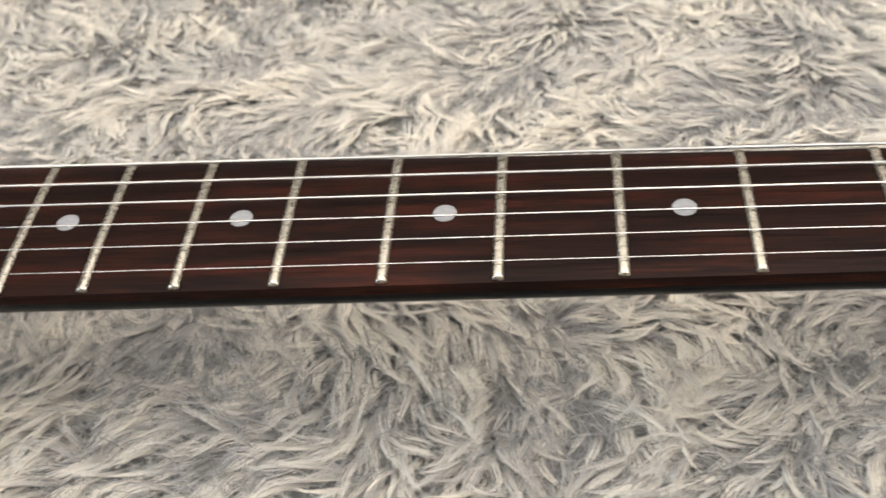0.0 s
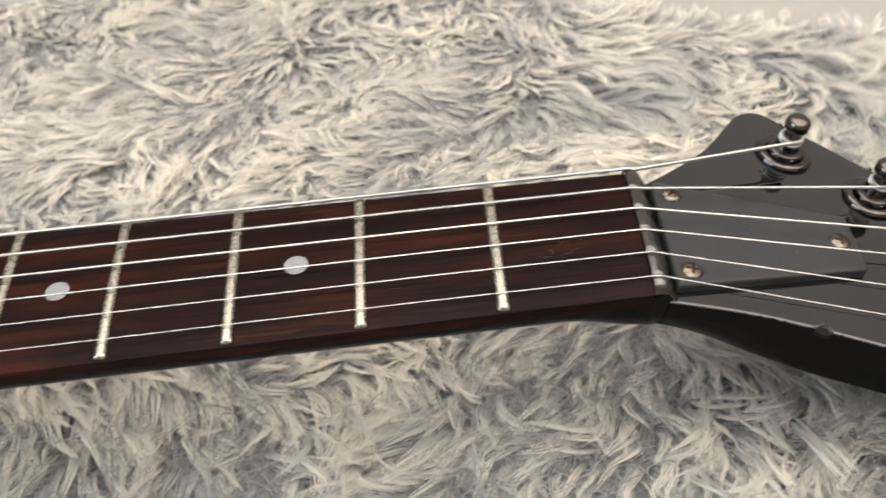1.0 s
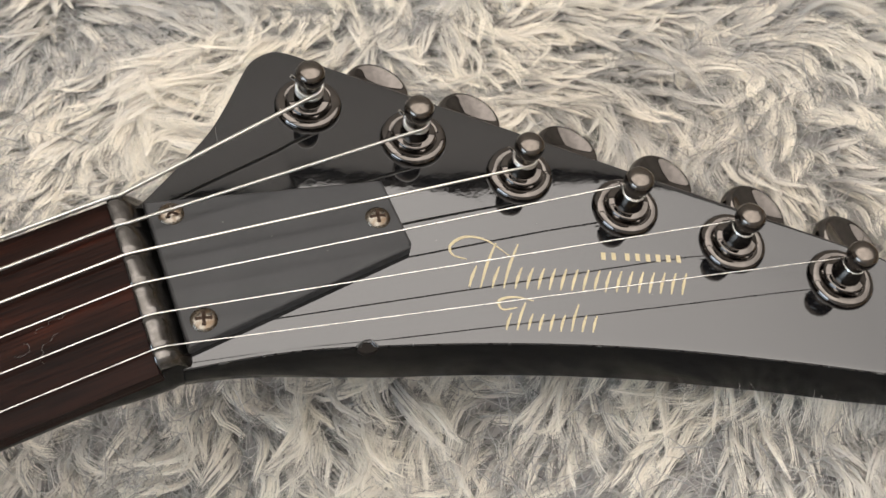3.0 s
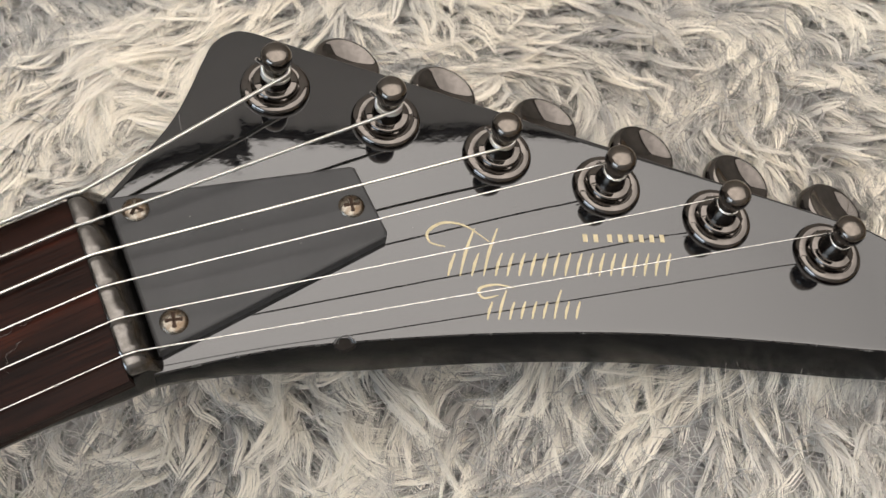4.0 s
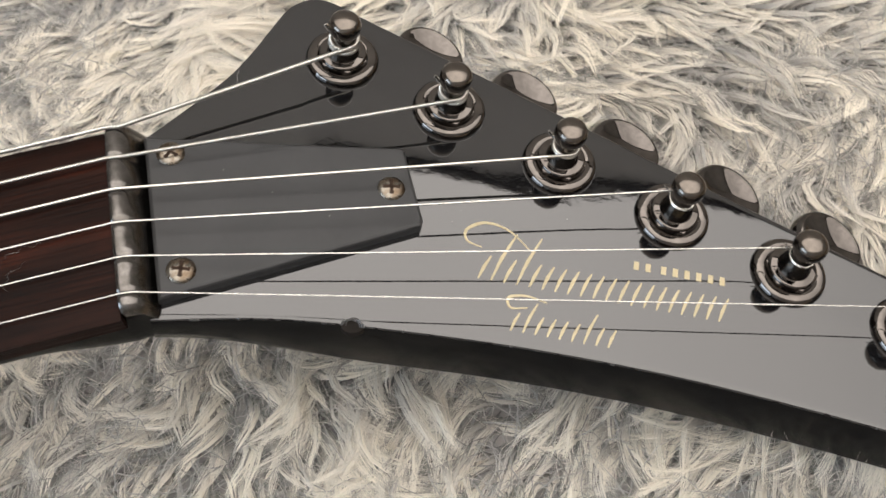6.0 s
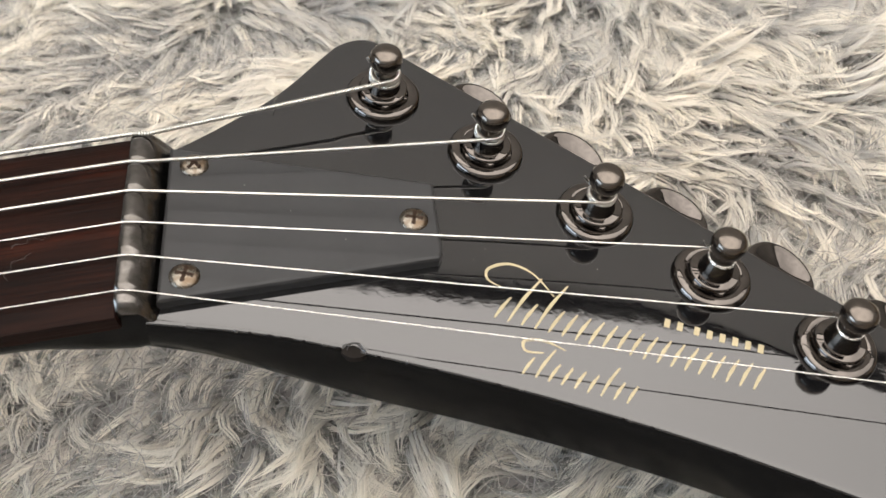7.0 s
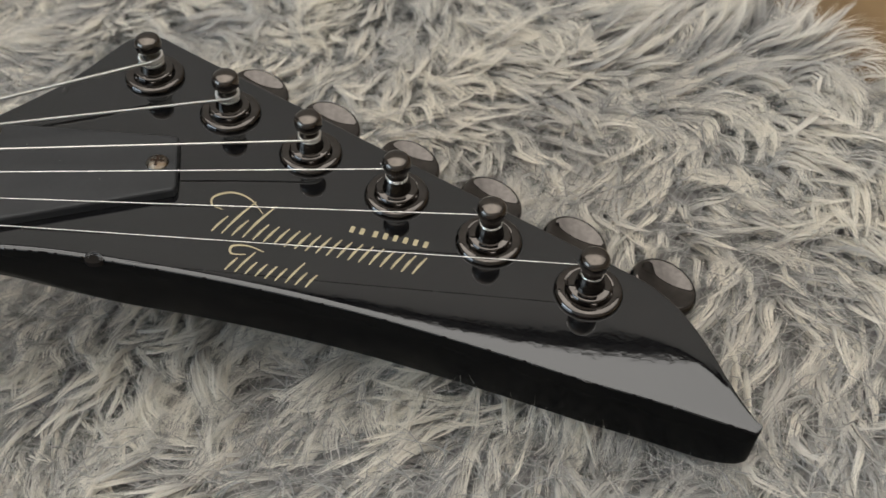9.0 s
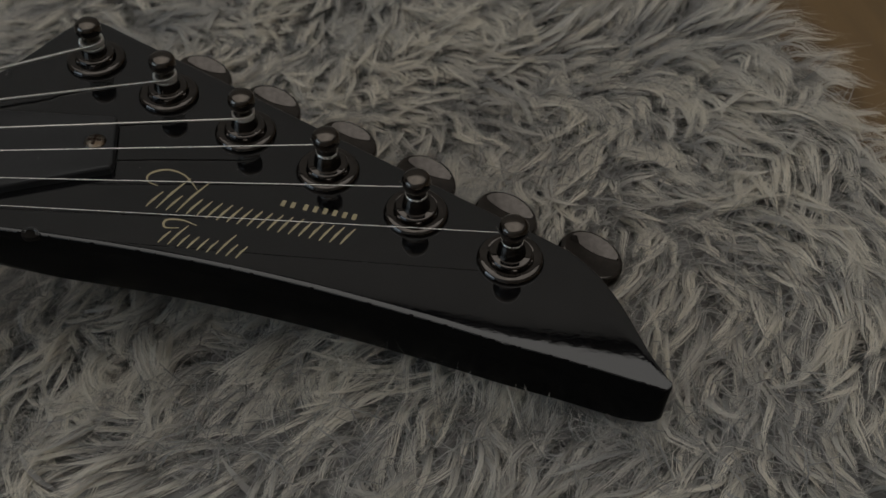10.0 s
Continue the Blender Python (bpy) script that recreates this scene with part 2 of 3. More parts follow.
def fret_x(n):
    return -SCALE * (1 - 2 ** (-n / 12))


def half_width(x):
    return 0.021 + 0.005 * (-x) / 0.324


RADIUS = 0.35


def crown(y):
    return -(RADIUS - math.sqrt(RADIUS * RADIUS - y * y))


def build_fretboard():
    secs = []
    steps = 40
    for i in range(steps + 1):
        x = lerp(LEFT, -0.0002, i / steps)
        w = half_width(x) + 0.0004
        s = [(x, y * w, crown(y * w)) for y in [k / 8 - 1 for k in range(17)]]
        s[0] = (x, -w, crown(w) - 0.0006)
        s[-1] = (x, w, crown(w) - 0.0006)
        s += [(x, w, -0.0047), (x, -w, -0.0047)]
        secs.append(s)
    board = part("fretboard", loft(secs), ROSEWOOD, guitar, "dark reddish-brown rosewood fretboard")
    for n in range(1, 18):
        x = fret_x(n)
        if x < LEFT + 0.004:
            break
        w = half_width(x) - 0.0001
        secs = []
        across = [-w, -w + 0.0002, -w + 0.0004, -w + 0.0007] + [lerp(-w + 0.0012, w - 0.0012, k / 20) for k in range(21)] + [w - 0.0007, w - 0.0004, w - 0.0002, w]
        for y in across:
            end = min(1.0, (w - abs(y)) / 0.0008)
            h = 0.00105 * math.sqrt(max(0.0, 1 - (1 - end) ** 2)) * 0.75 + 0.00026
            z = crown(y) - 0.0001
            prof = [(-1, 0), (-0.92, 0.45), (-0.6, 0.85), (0, 1.0), (0.6, 0.85), (0.92, 0.45), (1, 0)]
            secs.append([(x + a * 0.00140, y, z + b * h) for a, b in prof] + [(x + 0.001, y, z - 0.0004), (x - 0.001, y, z - 0.0004)])
        part("fret", loft(secs), NICKEL, board, "worn nickel fret" if n == 1 else "")
    for n in (3, 5, 7, 9, 12):
        x = (fret_x(n) + fret_x(n - 1)) / 2
        if n < 12:
            part("inlay_dot", lathe([(0, 0.00012), (0.0027, 0.00010), (0.0031, 0.00004), (0.0031, -0.0006)], 32), PEARL, board, "round grey pearl dot", pose(x, 0, 0))
    return board


# near and far rim of the headstock plate, along and across, from the nut to the tip
FAR_RIM = [(0.0040, 0.0212), (0.0070, 0.0231), (0.0148, 0.0290), (0.0248, 0.0372), (0.0309, 0.0440), (0.0369, 0.0518), (0.0409, 0.0563), (0.0461, 0.0583), (0.0508, 0.0567),
           (0.058, 0.0507), (0.0892, 0.0248), (0.1194, -0.0005), (0.164, -0.0374), (0.1705, -0.0432), (0.1742, -0.0485), (0.1768, -0.0538), (0.1794, -0.0620), (0.1820, -0.0734), (0.1839, -0.0797), (0.1849, -0.0825)]
NEAR_RIM = [(0.1849, -0.0826), (0.1846, -0.0835), (0.1838, -0.0842), (0.1824, -0.0840), (0.1790, -0.0822), (0.163, -0.0744), (0.1503, -0.0688), (0.132, -0.0600), (0.1027, -0.0470), (0.0723, -0.0358), (0.0414, -0.0266), (0.0234, -0.0225), (0.0058, -0.0203), (0.0040, -0.0202)]
THICK = 0.0165


def rim():
    far = smooth_line([(u, v, 0) for u, v in FAR_RIM], 5)
    near = smooth_line([(u, v, 0) for u, v in NEAR_RIM], 8)
    return [(p.x, p.y) for p in far + near][::-1]


def build_neck():
    """Rounded back of the neck, running on into the headstock."""
    secs = []
    xs = [lerp(LEFT, -0.03, i / 14) for i in range(15)] + [lerp(-0.026, -0.001, i / 6) for i in range(7)] + [-0.0004, 0.0003, 0.0034, 0.0048, 0.0062] + [lerp(0.009, 0.034, i / 6) for i in range(7)]
    for x in xs:
        f = ease(-0.022, 0.026, x)
        w = half_width(min(x, 0)) + 0.0002
        k = ease(-0.010, 0.010, x)
        lo = -lerp(w, float(np.interp(max(x, 0.0058), [0.0058, 0.0234, 0.0414], [0.0201, 0.0223, 0.0264])), k)
        hi = lerp(w, float(np.interp(max(x, 0.004), [0.004, 0.0148, 0.0248, 0.0309, 0.0369], [0.0208, 0.0286, 0.0366, 0.0430, 0.0505])), k)
        top = -0.0047 + 0.0019 * ease(-0.0005, 0.0003, x) - 0.0046 * ease(0.0035, 0.0062, x) - max(0.0, x - 0.004) * 0.238
        bottom = lerp(-0.0182 - 0.0022 * ease(0, -0.4, x), -0.0213 - 0.238 * max(x, 0.0), ease(-0.016, 0.030, x))
        power = lerp(1.9, 7.0, f)
        s = []
        for k in range(25):
            a = math.pi * k / 24
            c, d = math.cos(a), math.sin(a)
            y = math.copysign(abs(c) ** (2 / power), c)
            z = d ** (2 / power)
            s.append((x, lerp(lo, hi, (y + 1) / 2), lerp(top, bottom, z)))
        secs.append(s)
    return part("neck", loft(secs), SATIN, guitar, "glossy black painted neck back", smooth=50)


def build_headstock():
    """Sections across the plate, whose face falls away a little towards the rims."""
    far = [(p.x, p.y) for p in smooth_line([(u, v, 0) for u, v in FAR_RIM], 8)]
    near = [(p.x, p.y) for p in smooth_line([(u, v, 0) for u, v in NEAR_RIM], 12)][::-1]
    fu, fv = np.array(far).T
    nu, nv = np.array(near).T
    us = np.concatenate([np.linspace(0.0042, 0.030, 22), np.linspace(0.0312, 0.062, 48), np.linspace(0.064, 0.160, 50), np.linspace(0.1612, 0.1835, 42), np.linspace(0.18375, 0.18488, 8)])
    ds = [0.0, 0.00008, 0.00025, 0.0005, 0.0009, 0.0016, 0.0026, 0.0042, 0.0065, 0.0095]

    def fall(d):
        edge = 0.0007
        round_off = -(edge - math.sqrt(max(0.0, edge * edge - (edge - d) ** 2))) if d < edge else 0.0
        return round_off - 0.00005 * max(0.0, 1 - d / 0.0060) ** 2

    ds_far = ds + [0.0135, 0.0185, 0.0245, 0.0350]

    def fall_far(d, dome):
        """The far half of the face is a little domed."""
        return fall(d) - 0.00068 * dome * max(0.0, 1 - d / 0.0350) ** 2

    secs = []
    for u in us:
        deep = lerp(0.0137, THICK, ease(0.003, 0.034, u)) - 0.0065 * (1 - math.sqrt(max(0.0, 1 - (max(0.0, u - 0.1782) / 0.0068) ** 2)))
        hi, lo = float(np.interp(u, fu, fv)), float(np.interp(u, nu, nv))
        s_hi = (float(np.interp(u + 0.0005, fu, fv)) - float(np.interp(u - 0.0005, fu, fv))) / 0.001
        s_lo = (float(np.interp(u + 0.0005, nu, nv)) - float(np.interp(u - 0.0005, nu, nv))) / 0.001
        kh, kl = math.sqrt(1 + s_hi * s_hi), math.sqrt(1 + s_lo * s_lo)
        hi = max(hi, lo + 0.0006)
        half = (hi - lo) / 2
        c = lerp(0.0085, 0.0009, ease(0.006, 0.050, u)) + 0.0025 * ease(0.174, 0.1850, u)
        c = min(c, half)
        sec = [(u, lo + c, -deep), (u, lo + c * 0.5, -deep + c * 0.134), (u, lo + c * 0.134, -deep + c * 0.5), (u, lo, -deep + c)]
        sec += [(u, lo + min(d * kl, half * k / 9.5), fall(d)) for k, d in enumerate(ds)]
        sec += [(u, lerp(lo + min(0.0095 * kl, half * 9 / 9.5), hi - min(0.0350 * kh, half * 13 / 13.5), q / 4), 0.0) for q in (1, 2, 3)]
        sec += [(u, hi - min(d * kh, half * k / 13.5), fall_far(d, min(1.0, half / 0.040) ** 2)) for k, d in list(enumerate(ds_far))[::-1]]
        sec += [(u, hi, -deep + c), (u, hi - c * 0.134, -deep + c * 0.5), (u, hi - c * 0.5, -deep + c * 0.134), (u, hi - c, -deep)]
        secs.append(sec)
    body = loft(secs)
    body.normal_update()
    if sum(f.normal.z * f.calc_area() for f in body.faces if f.calc_center_median().z > -0.001) < 0:
        bmesh.ops.reverse_faces(body, faces=body.faces)
    plate = part("headstock", body, PAINT, guitar, "glossy black pointed headstock with chipped edges", HEAD, smooth=32)
    plate.data.materials.append(SATIN)
    for f in plate.data.polygons:
        if f.normal.z < 0.35:
            f.material_index = 1
    return plate


def build_nut():
    secs = []
    for k in range(61):
        y = lerp(-0.0203, 0.0232, k / 60)
        dip = 0.0
        for i in range(6):
            d = abs(y - string_y(i, 0.0))
            dip = max(dip, 0.0006 * max(0.0, 1 - (d / 0.0006) ** 2))
        bulge = 0.0004 * math.sin((y + 0.02) * 700)
        near_end = max(0.0, 1 - min(y + 0.0203, 0.0232 - y) / 0.0022)
        top = crown(y) + 0.0012 - 0.0016 * near_end ** 2 - dip
        s = [(-0.0002, -0.006), (-0.0003, top - 0.0010), (0.0000, top - 0.0003), (0.0007, top), (0.0020, top - 0.0002), (0.0033 + bulge * 0.4, top - 0.0011), (0.0043 + bulge * 0.6, top - 0.0026), (0.0053 + bulge * 0.4, top - 0.0046), (0.0061, top - 0.0068), (0.0064, -0.0105)]
        secs.append([(x, y, z) for x, z in s])
    part("nut", loft(secs), NUT_METAL, guitar, "dark tarnished metal string nut", smooth=40)


def string_y(i, x):
    f = -x / 0.148
    return (0.0212 + 0.0001 * f) - i * (0.00757 + 0.00045 * f)


def post_uv(i):
    return 0.0500 + 0.0210 * i, 0.0388 - 0.01665 * i + (0.0, 0.0003, 0.0, 0.0004, 0.0003, 0.0)[i]


def build_cover():
    outline = [(0.0060, -0.0170), (0.0584, -0.0075), (0.0591, -0.0062), (0.0586, 0.0112), (0.0576, 0.0119), (0.0060, 0.0206)]
    c = part("truss_rod_cover", slab(outline, 0.0, 0.0026, 0.0007, 2), COVER, guitar, "matte black plastic cover plate held by three screws", HEAD, smooth=20)
    for k, (u, v) in enumerate([(0.0110, 0.0157), (0.0540, 0.0020), (0.0107, -0.0115)]):
        turn = (48, -10, -12)[k]
        s = part("screw", lathe([(0, 0.0008), (0.0010, 0.00078), (0.0020, 0.0006), (0.0026, 0.0003), (0.00285, 0.0), (0.00285, -0.0006)], 28), SCREW, c, "aged cross-head screw", pose(u, v, 0.0027, 0, 0, turn))
        for a in (0, 90):
            part("cross_slot", box(-0.00175, 0.00175, -0.00046, 0.00046, 0.0005, 0.00084, 0.00016, 1), RUST, s, "rusty cross slot", pose(0, 0, 0, 0, 0, a))


EDGE = math.degrees(math.atan2(-0.834, 1.0))


def build_tuners():
    for i in range(6):
        u, v = post_uv(i)
        t = part("tuning_machine", lathe([(0.0, 0.0014), (0.0052, 0.0014), (0.0056, 0.00165), (0.0071, 0.00155), (0.0075, 0.0014), (0.0079, 0.0009), (0.0081, 0.0003), (0.0080, -0.0006)], 56), BLACK_CHROME, guitar, "black chrome tuning machine", HEAD @ pose(u, v, 0, 0, 0, EDGE), smooth=50)
        nut = bmesh.new()
        low = [nut.verts.new((0.0057 * math.cos(math.pi * k / 3 + 0.2), 0.0057 * math.sin(math.pi * k / 3 + 0.2), 0.0010)) for k in range(6)]
        top = [nut.verts.new((w.co.x, w.co.y, 0.0023)) for w in low]
        nut.faces.new(low[::-1])
        nut.faces.new(top)
        for k in range(6):
            nut.faces.new((low[k], low[(k + 1) % 6], top[(k + 1) % 6], top[k]))
        bmesh.ops.bevel(nut, geom=nut.edges[:], offset=0.00025, segments=2, profile=0.5, affect="EDGES")
        part("hex_nut", nut, BLACK_CHROME, t, smooth=40)
        part("collar", lathe([(0.0, 0.0030), (0.0047, 0.0030), (0.0050, 0.0029), (0.0052, 0.0026), (0.0053, 0.0019)], 48), BLACK_CHROME, t, smooth=50)
        part("post", lathe([(0.0, 0.0026), (0.0036, 0.0026), (0.0035, 0.0034), (0.0032, 0.0048), (0.0029, 0.0062), (0.0025, 0.0074), (0.0024, 0.0086), (0.0026, 0.0092), (0.0032, 0.0096), (0.0034, 0.0100), (0.0035, 0.0106), (0.0035, 0.0114), (0.0034, 0.0121), (0.0031, 0.0127), (0.0025, 0.0132), (0.0017, 0.0135), (0.0008, 0.01365), (0.0, 0.0137)], 40), WORN_CHROME, t, smooth=60)
        face = [(r / 1000, (1.4 + 0.028 * r * r) / 1000) for r in (0.0, 1.2, 2.4, 3.6, 4.8, 5.8, 6.5)]
        half = face + [(0.0069, 0.00262), (0.0073, 0.0022), (0.0076, 0.0014), (0.0078, 0.0004)]
        button = lathe(half + [(r, -z) for r, z in half[::-1]], 44)
        for w in button.verts:
            w.co.x *= 1.2
            w.co.y *= 1.06
        part("button", button, BLACK_CHROME, t, "dished oval black chrome tuner button", pose(0.0102 - (0.0008, 0.0010, 0.0, -0.0004, 0.0002, 0.0011)[i], 0.0292, -0.0216, (-6, -5, -7, -6, -5, -6)[i], (12, 13, 11, 13, 12, 13)[i], 0), smooth=60)
        part("shaft", tube([(0.0098, 0.006, -0.0206), (0.0098, 0.013, -0.0209), (0.0098, 0.0225, -0.0214)], [0.0028, 0.0022, 0.0022], 16), BLACK_CHROME, t)
        part("housing", box(-0.0065, 0.0105, -0.0075, 0.0095, -0.0235, -THICK - 0.0002, 0.0025, 3), BLACK_CHROME, t)


GAUGE = [0.00052, 0.00041, 0.00031, 0.00021, 0.000165, 0.000135]


def build_strings():
    for i in range(6):
        r = GAUGE[i]
        pts = []
        for k in range(9):
            x = lerp(LEFT, 0.0, k / 8)
            pts.append(Vector((x, string_y(i, x), crown(string_y(i, x)) + 0.0010 + 0.0018 * (-x) / 0.43 + r)))
        y0 = string_y(i, 0)
        ztop = crown(y0) + 0.00085 - 0.00006 * i + r
        pts[-1] = Vector((0.0, y0, ztop))
        pts.append(Vector((0.0014, y0, ztop - 0.00015)))
        pts.append(Vector((0.0030, y0, ztop - 0.00062)))
        u, v = post_uv(i)
        rp = 0.00245 + r
        h = 0.0072
        start = HEAD.inverted() @ pts[-1]
        d = Vector((u - start.x, v - start.y, 0))
        ang = math.atan2(d.y, d.x)
        # tangent on the near side of the post
        a0 = ang - math.pi / 2
        if i > 2:
            a0 = ang + math.pi * 0.72
        wrap = []
        turns = 2.2 if i < 3 else 1.8
        n = int(turns * 18)
        for k in range(n + 1):
            a = a0 + 2 * math.pi * turns * k / n
            wrap.append(Vector((u + rp * math.cos(a), v + rp * math.sin(a), h - (0 if k < 6 else (k - 6) / n * r * 2.1 * turns))))
        line = [HEAD @ p for p in wrap]
        q = pts + [pts[-1].lerp(line[0], s) for s in (0.25, 0.5, 0.75)] + line
        if i < 2:
            # the winding shows as fine ribs
            ribs, radii = [], []
            pitch = (0.00054, 0.00040)[i]
            for a, b in zip(q, q[1:]):
                n = 3 * max(1, round((b - a).length / pitch))
                for k in range(n):
                    ribs.append(a.lerp(b, k / n))
                    radii.append(r * (0.60, 1.06, 1.06)[k % 3])
            body = tube(ribs, radii, 7)
        else:
            body = tube(q, r, 8)
        part("string", body, WOUND if i < 3 else STEEL, guitar, "wound nickel string" if i < 3 else "plain steel string", smooth=60)
        # cut end that sticks out of the post
        e0 = Vector((u - 0.0026, v + 0.0016, h + 0.0006))
        e1 = e0 + Vector((-0.0012, 0.0009, 0.0013))
        part("string_end", tube([HEAD @ e0, HEAD @ e0.lerp(e1, 0.5), HEAD @ e1], r * 0.9, 6), STEEL, guitar)


# emblem: plain slanted strokes on axes along the print
PRINT = HEAD @ pose(0.0698, -0.0204, 0.00005, 0, 0, -19.5)


def stroke(pts, widths, bm):
    line = smooth_line([(a, b, 0) for a, b in pts], 8)
    prev = None
    n = len(line)
    for k, p in enumerate(line):
        t = (line[min(k + 1, n - 1)] - line[max(k - 1, 0)]).normalized()
        s = k / (n - 1)
        w = lerp(widths[0], widths[1], 1 - abs(2 * s - 1)) / 2
        side = Vector((-t.y, t.x, 0)) * w
        a, b = bm.verts.new(p + side), bm.verts.new(p - side)
        if prev:
            bm.faces.new((prev[0], prev[1], b, a))
        prev = (a, b)


def emblem(strokes, label):
    """The first stroke is the emblem, the others are its bars."""
    first = None
    for pts, widths in strokes:
        bm = bmesh.new()
        stroke([(a / 1000, b / 1000) for a, b in pts], [w / 1000 for w in widths], bm)
        for f in bm.faces:
            f.normal_update()
            if f.normal.z < 0:
                f.normal_flip()
        if first is None:
            first = part("emblem", bm, GOLD, guitar, label, PRINT, smooth=0)
        else:
            part("printed_bar", bm, GOLD, first, smooth=0)


def build_emblem():
    """The printed mark as plain slanted bars under one curved flourish."""
    big = [([(-2.0, 7.4), (-5.2, 8.4), (-5.6, 11.0), (-2.0, 13.4), (3.0, 12.6), (8.0, 8.6)], (0.25, 0.75))]
    for k in range(20):
        a = -2.0 + k * 2.62
        h = 12.0 if k in (1, 3) else 5.8
        big.append(([(a, 0.1), (a + h * 0.15, h * 0.5), (a + h * 0.36, h)], (0.3, 0.75)))
    emblem(big, "pale gold printed emblem of slanted bars under a flourish")
    small = [([(8.6, -4.6), (5.2, -5.2), (4.6, -3.0), (8.2, -2.0), (12.4, -2.8)], (0.25, 0.7))]
    for k in range(9):
        a = 5.6 + k * 2.45
        h = 7.0 if k in (1, 6) else 4.2
        small.append(([(a, -10.3), (a + h * 0.15, -10.3 + h * 0.5), (a + h * 0.36, -10.3 + h)], (0.3, 0.65)))
    emblem(small, "shorter pale gold row of printed slanted bars")
    bars = []
    for k in range(8):
        a = 30.2 + k * 2.5 + (0.8 if k > 1 else 0)
        bars.append(([(a, 8.7), (a + 0.05, 9.7), (a + 0.1, 10.7)], (1.1, 1.1)))
    emblem(bars, "row of small pale gold printed bars")


def build_chips():
    """Nicks along the near rim of the headstock where the paint has gone."""
    rng = random.Random(5)
    near = smooth_line([(u, v, 0) for u, v in NEAR_RIM], 24)
    length = len(near)
    for k in range(64):
        i = rng.randrange(14, length - 30)
        p, q = near[i], near[i + 1]
        t = (q - p).normalized()
        size = rng.uniform(0.0002, 0.0008) * (1.8 if k % 9 == 0 else 1.0)
        deep = rng.uniform(0.00012, 0.00034)
        bm = bmesh.new()
        bmesh.ops.create_icosphere(bm, subdivisions=1, radius=1.0)
        for w in bm.verts:
            w.co = Vector((w.co.x * size * rng.uniform(0.7, 1.3), w.co.y * deep * rng.uniform(0.6, 1.3), w.co.z * 0.00034 * rng.uniform(0.7, 1.2)))
        mat = CHIPPED if k % 5 == 0 else BARE_EDGE
        part("paint_chip", bm, mat, guitar, "", HEAD @ pose(p.x, p.y + 0.00016, -0.00026, 0, 0, math.degrees(math.atan2(t.y, t.x))), smooth=0)


def build_nick():
    """A bite knocked out of the near rim, under a torn curl of lacquer."""
    at = HEAD @ pose(0.0413, -0.0264, 0.0, 0, 0, -17)
    rng = random.Random(2)
    bm = bmesh.new()
    rings = []
    for q, z in ((0.0, 0.00006), (0.6, 0.00007), (1.0, 0.00004), (1.12, -0.0011)):
        rings.append([bm.verts.new((0.0019 * q * math.cos(2 * math.pi * k / 11) * rng.uniform(0.85, 1.2), 0.00125 * q * math.sin(2 * math.pi * k / 11) * rng.uniform(0.85, 1.15) - 0.0004, z)) for k in range(11)])
    for a, b in zip(rings, rings[1:]):
        for k in range(11):
            bm.faces.new((a[k], a[(k + 1) % 11], b[(k + 1) % 11], b[k]))
    hollow = part("paint_nick", bm, DARK_WOOD, guitar, "dark bite out of the rim", at, smooth=0)
    for reach, lift, r in ((0.0022, 0.0006, 0.00017), (0.0019, 0.0010, 0.00012), (0.0014, 0.0005, 0.00010)):
        pts = [(reach * math.cos(math.pi * k / 6) * rng.uniform(0.9, 1.1), 0.0014 * math.sin(math.pi * k / 6) * rng.uniform(0.85, 1.2) - 0.0003, 0.0001 + lift * math.sin(math.pi * k / 6) * rng.uniform(0.6, 1.2)) for k in range(7)]
        part("torn_lacquer", tube(smooth_line(pts, 4), r, 6), CHIPPED, hollow, "curled grey strip of torn lacquer")


def build_lint():
    """A hooked fibre and two long bent ones beside the nut."""
    for x, y, turn, r, sweep in ((-0.0245, -0.0060, 1.2, 0.0021, 4.0), (-0.0150, -0.0085, 3.6, 0.0062, 1.7), (-0.0135, -0.0065, 2.6, 0.0085, 1.0)):
        pts = []
        for k in range(10):
            a = turn - sweep * k / 9
            rr = r * (1 + 0.07 * math.sin(1.7 * k) - 0.03 * k)
            pts.append((x + rr * math.cos(a), y + 0.7 * rr * math.sin(a), crown(y) + 0.0003 + 0.00035 * abs(math.sin(0.9 * k))))
        tagged(part("lint_fibre", tube(smooth_line(pts, 3), 0.000019, 5), LINT, None, "thin pale lint fibre lying on the fretboard", guitar.matrix_basis.copy()), category="lint", group="lint on the fretboard")


def build_dust():
    rng = random.Random(21)
    at = guitar.matrix_basis @ HEAD
    for u, v in ((0.0262, 0.0335),):
        pts = [(u, v, 0.0003)]
        a = rng.uniform(1.0, 2.2)
        for k in range(5):
            a += rng.uniform(-0.4, 0.4)
            lx, ly, lz = pts[-1]
            pts.append((lx + 0.0009 * math.cos(a), ly + 0.0009 * math.sin(a), 0.0003 + 0.0005 * k * (k < 3)))
        tagged(part("lint_fibre", tube(smooth_line(pts, 3), 0.00005, 5), LINT, None, "thin pale lint fibre lying on the headstock", at.copy()), category="lint", group="lint on the headstock")
    for u, v, z in ((0.0655, -0.0060, 0.0), (0.0680, -0.0035, 0.0), (0.030, 0.004, 0.0026), (0.0405, -0.003, 0.0026), (0.021, 0.0105, 0.0026), (0.108, -0.034, 0.0), (0.090, -0.0085, 0.0)):
        bm = bmesh.new()
        bmesh.ops.create_icosphere(bm, subdivisions=1, radius=1.0)
        r = rng.uniform(0.00008, 0.00014)
        for w in bm.verts:
            w.co = Vector((w.co.x * r * rng.uniform(0.7, 1.4), w.co.y * r, w.co.z * r * 0.6))
        tagged(part("dust_speck", bm, LINT, None, "tiny pale dust speck on the black headstock", at @ pose(u, v, z + 0.00008)), category="dust", group="dust on the headstock")


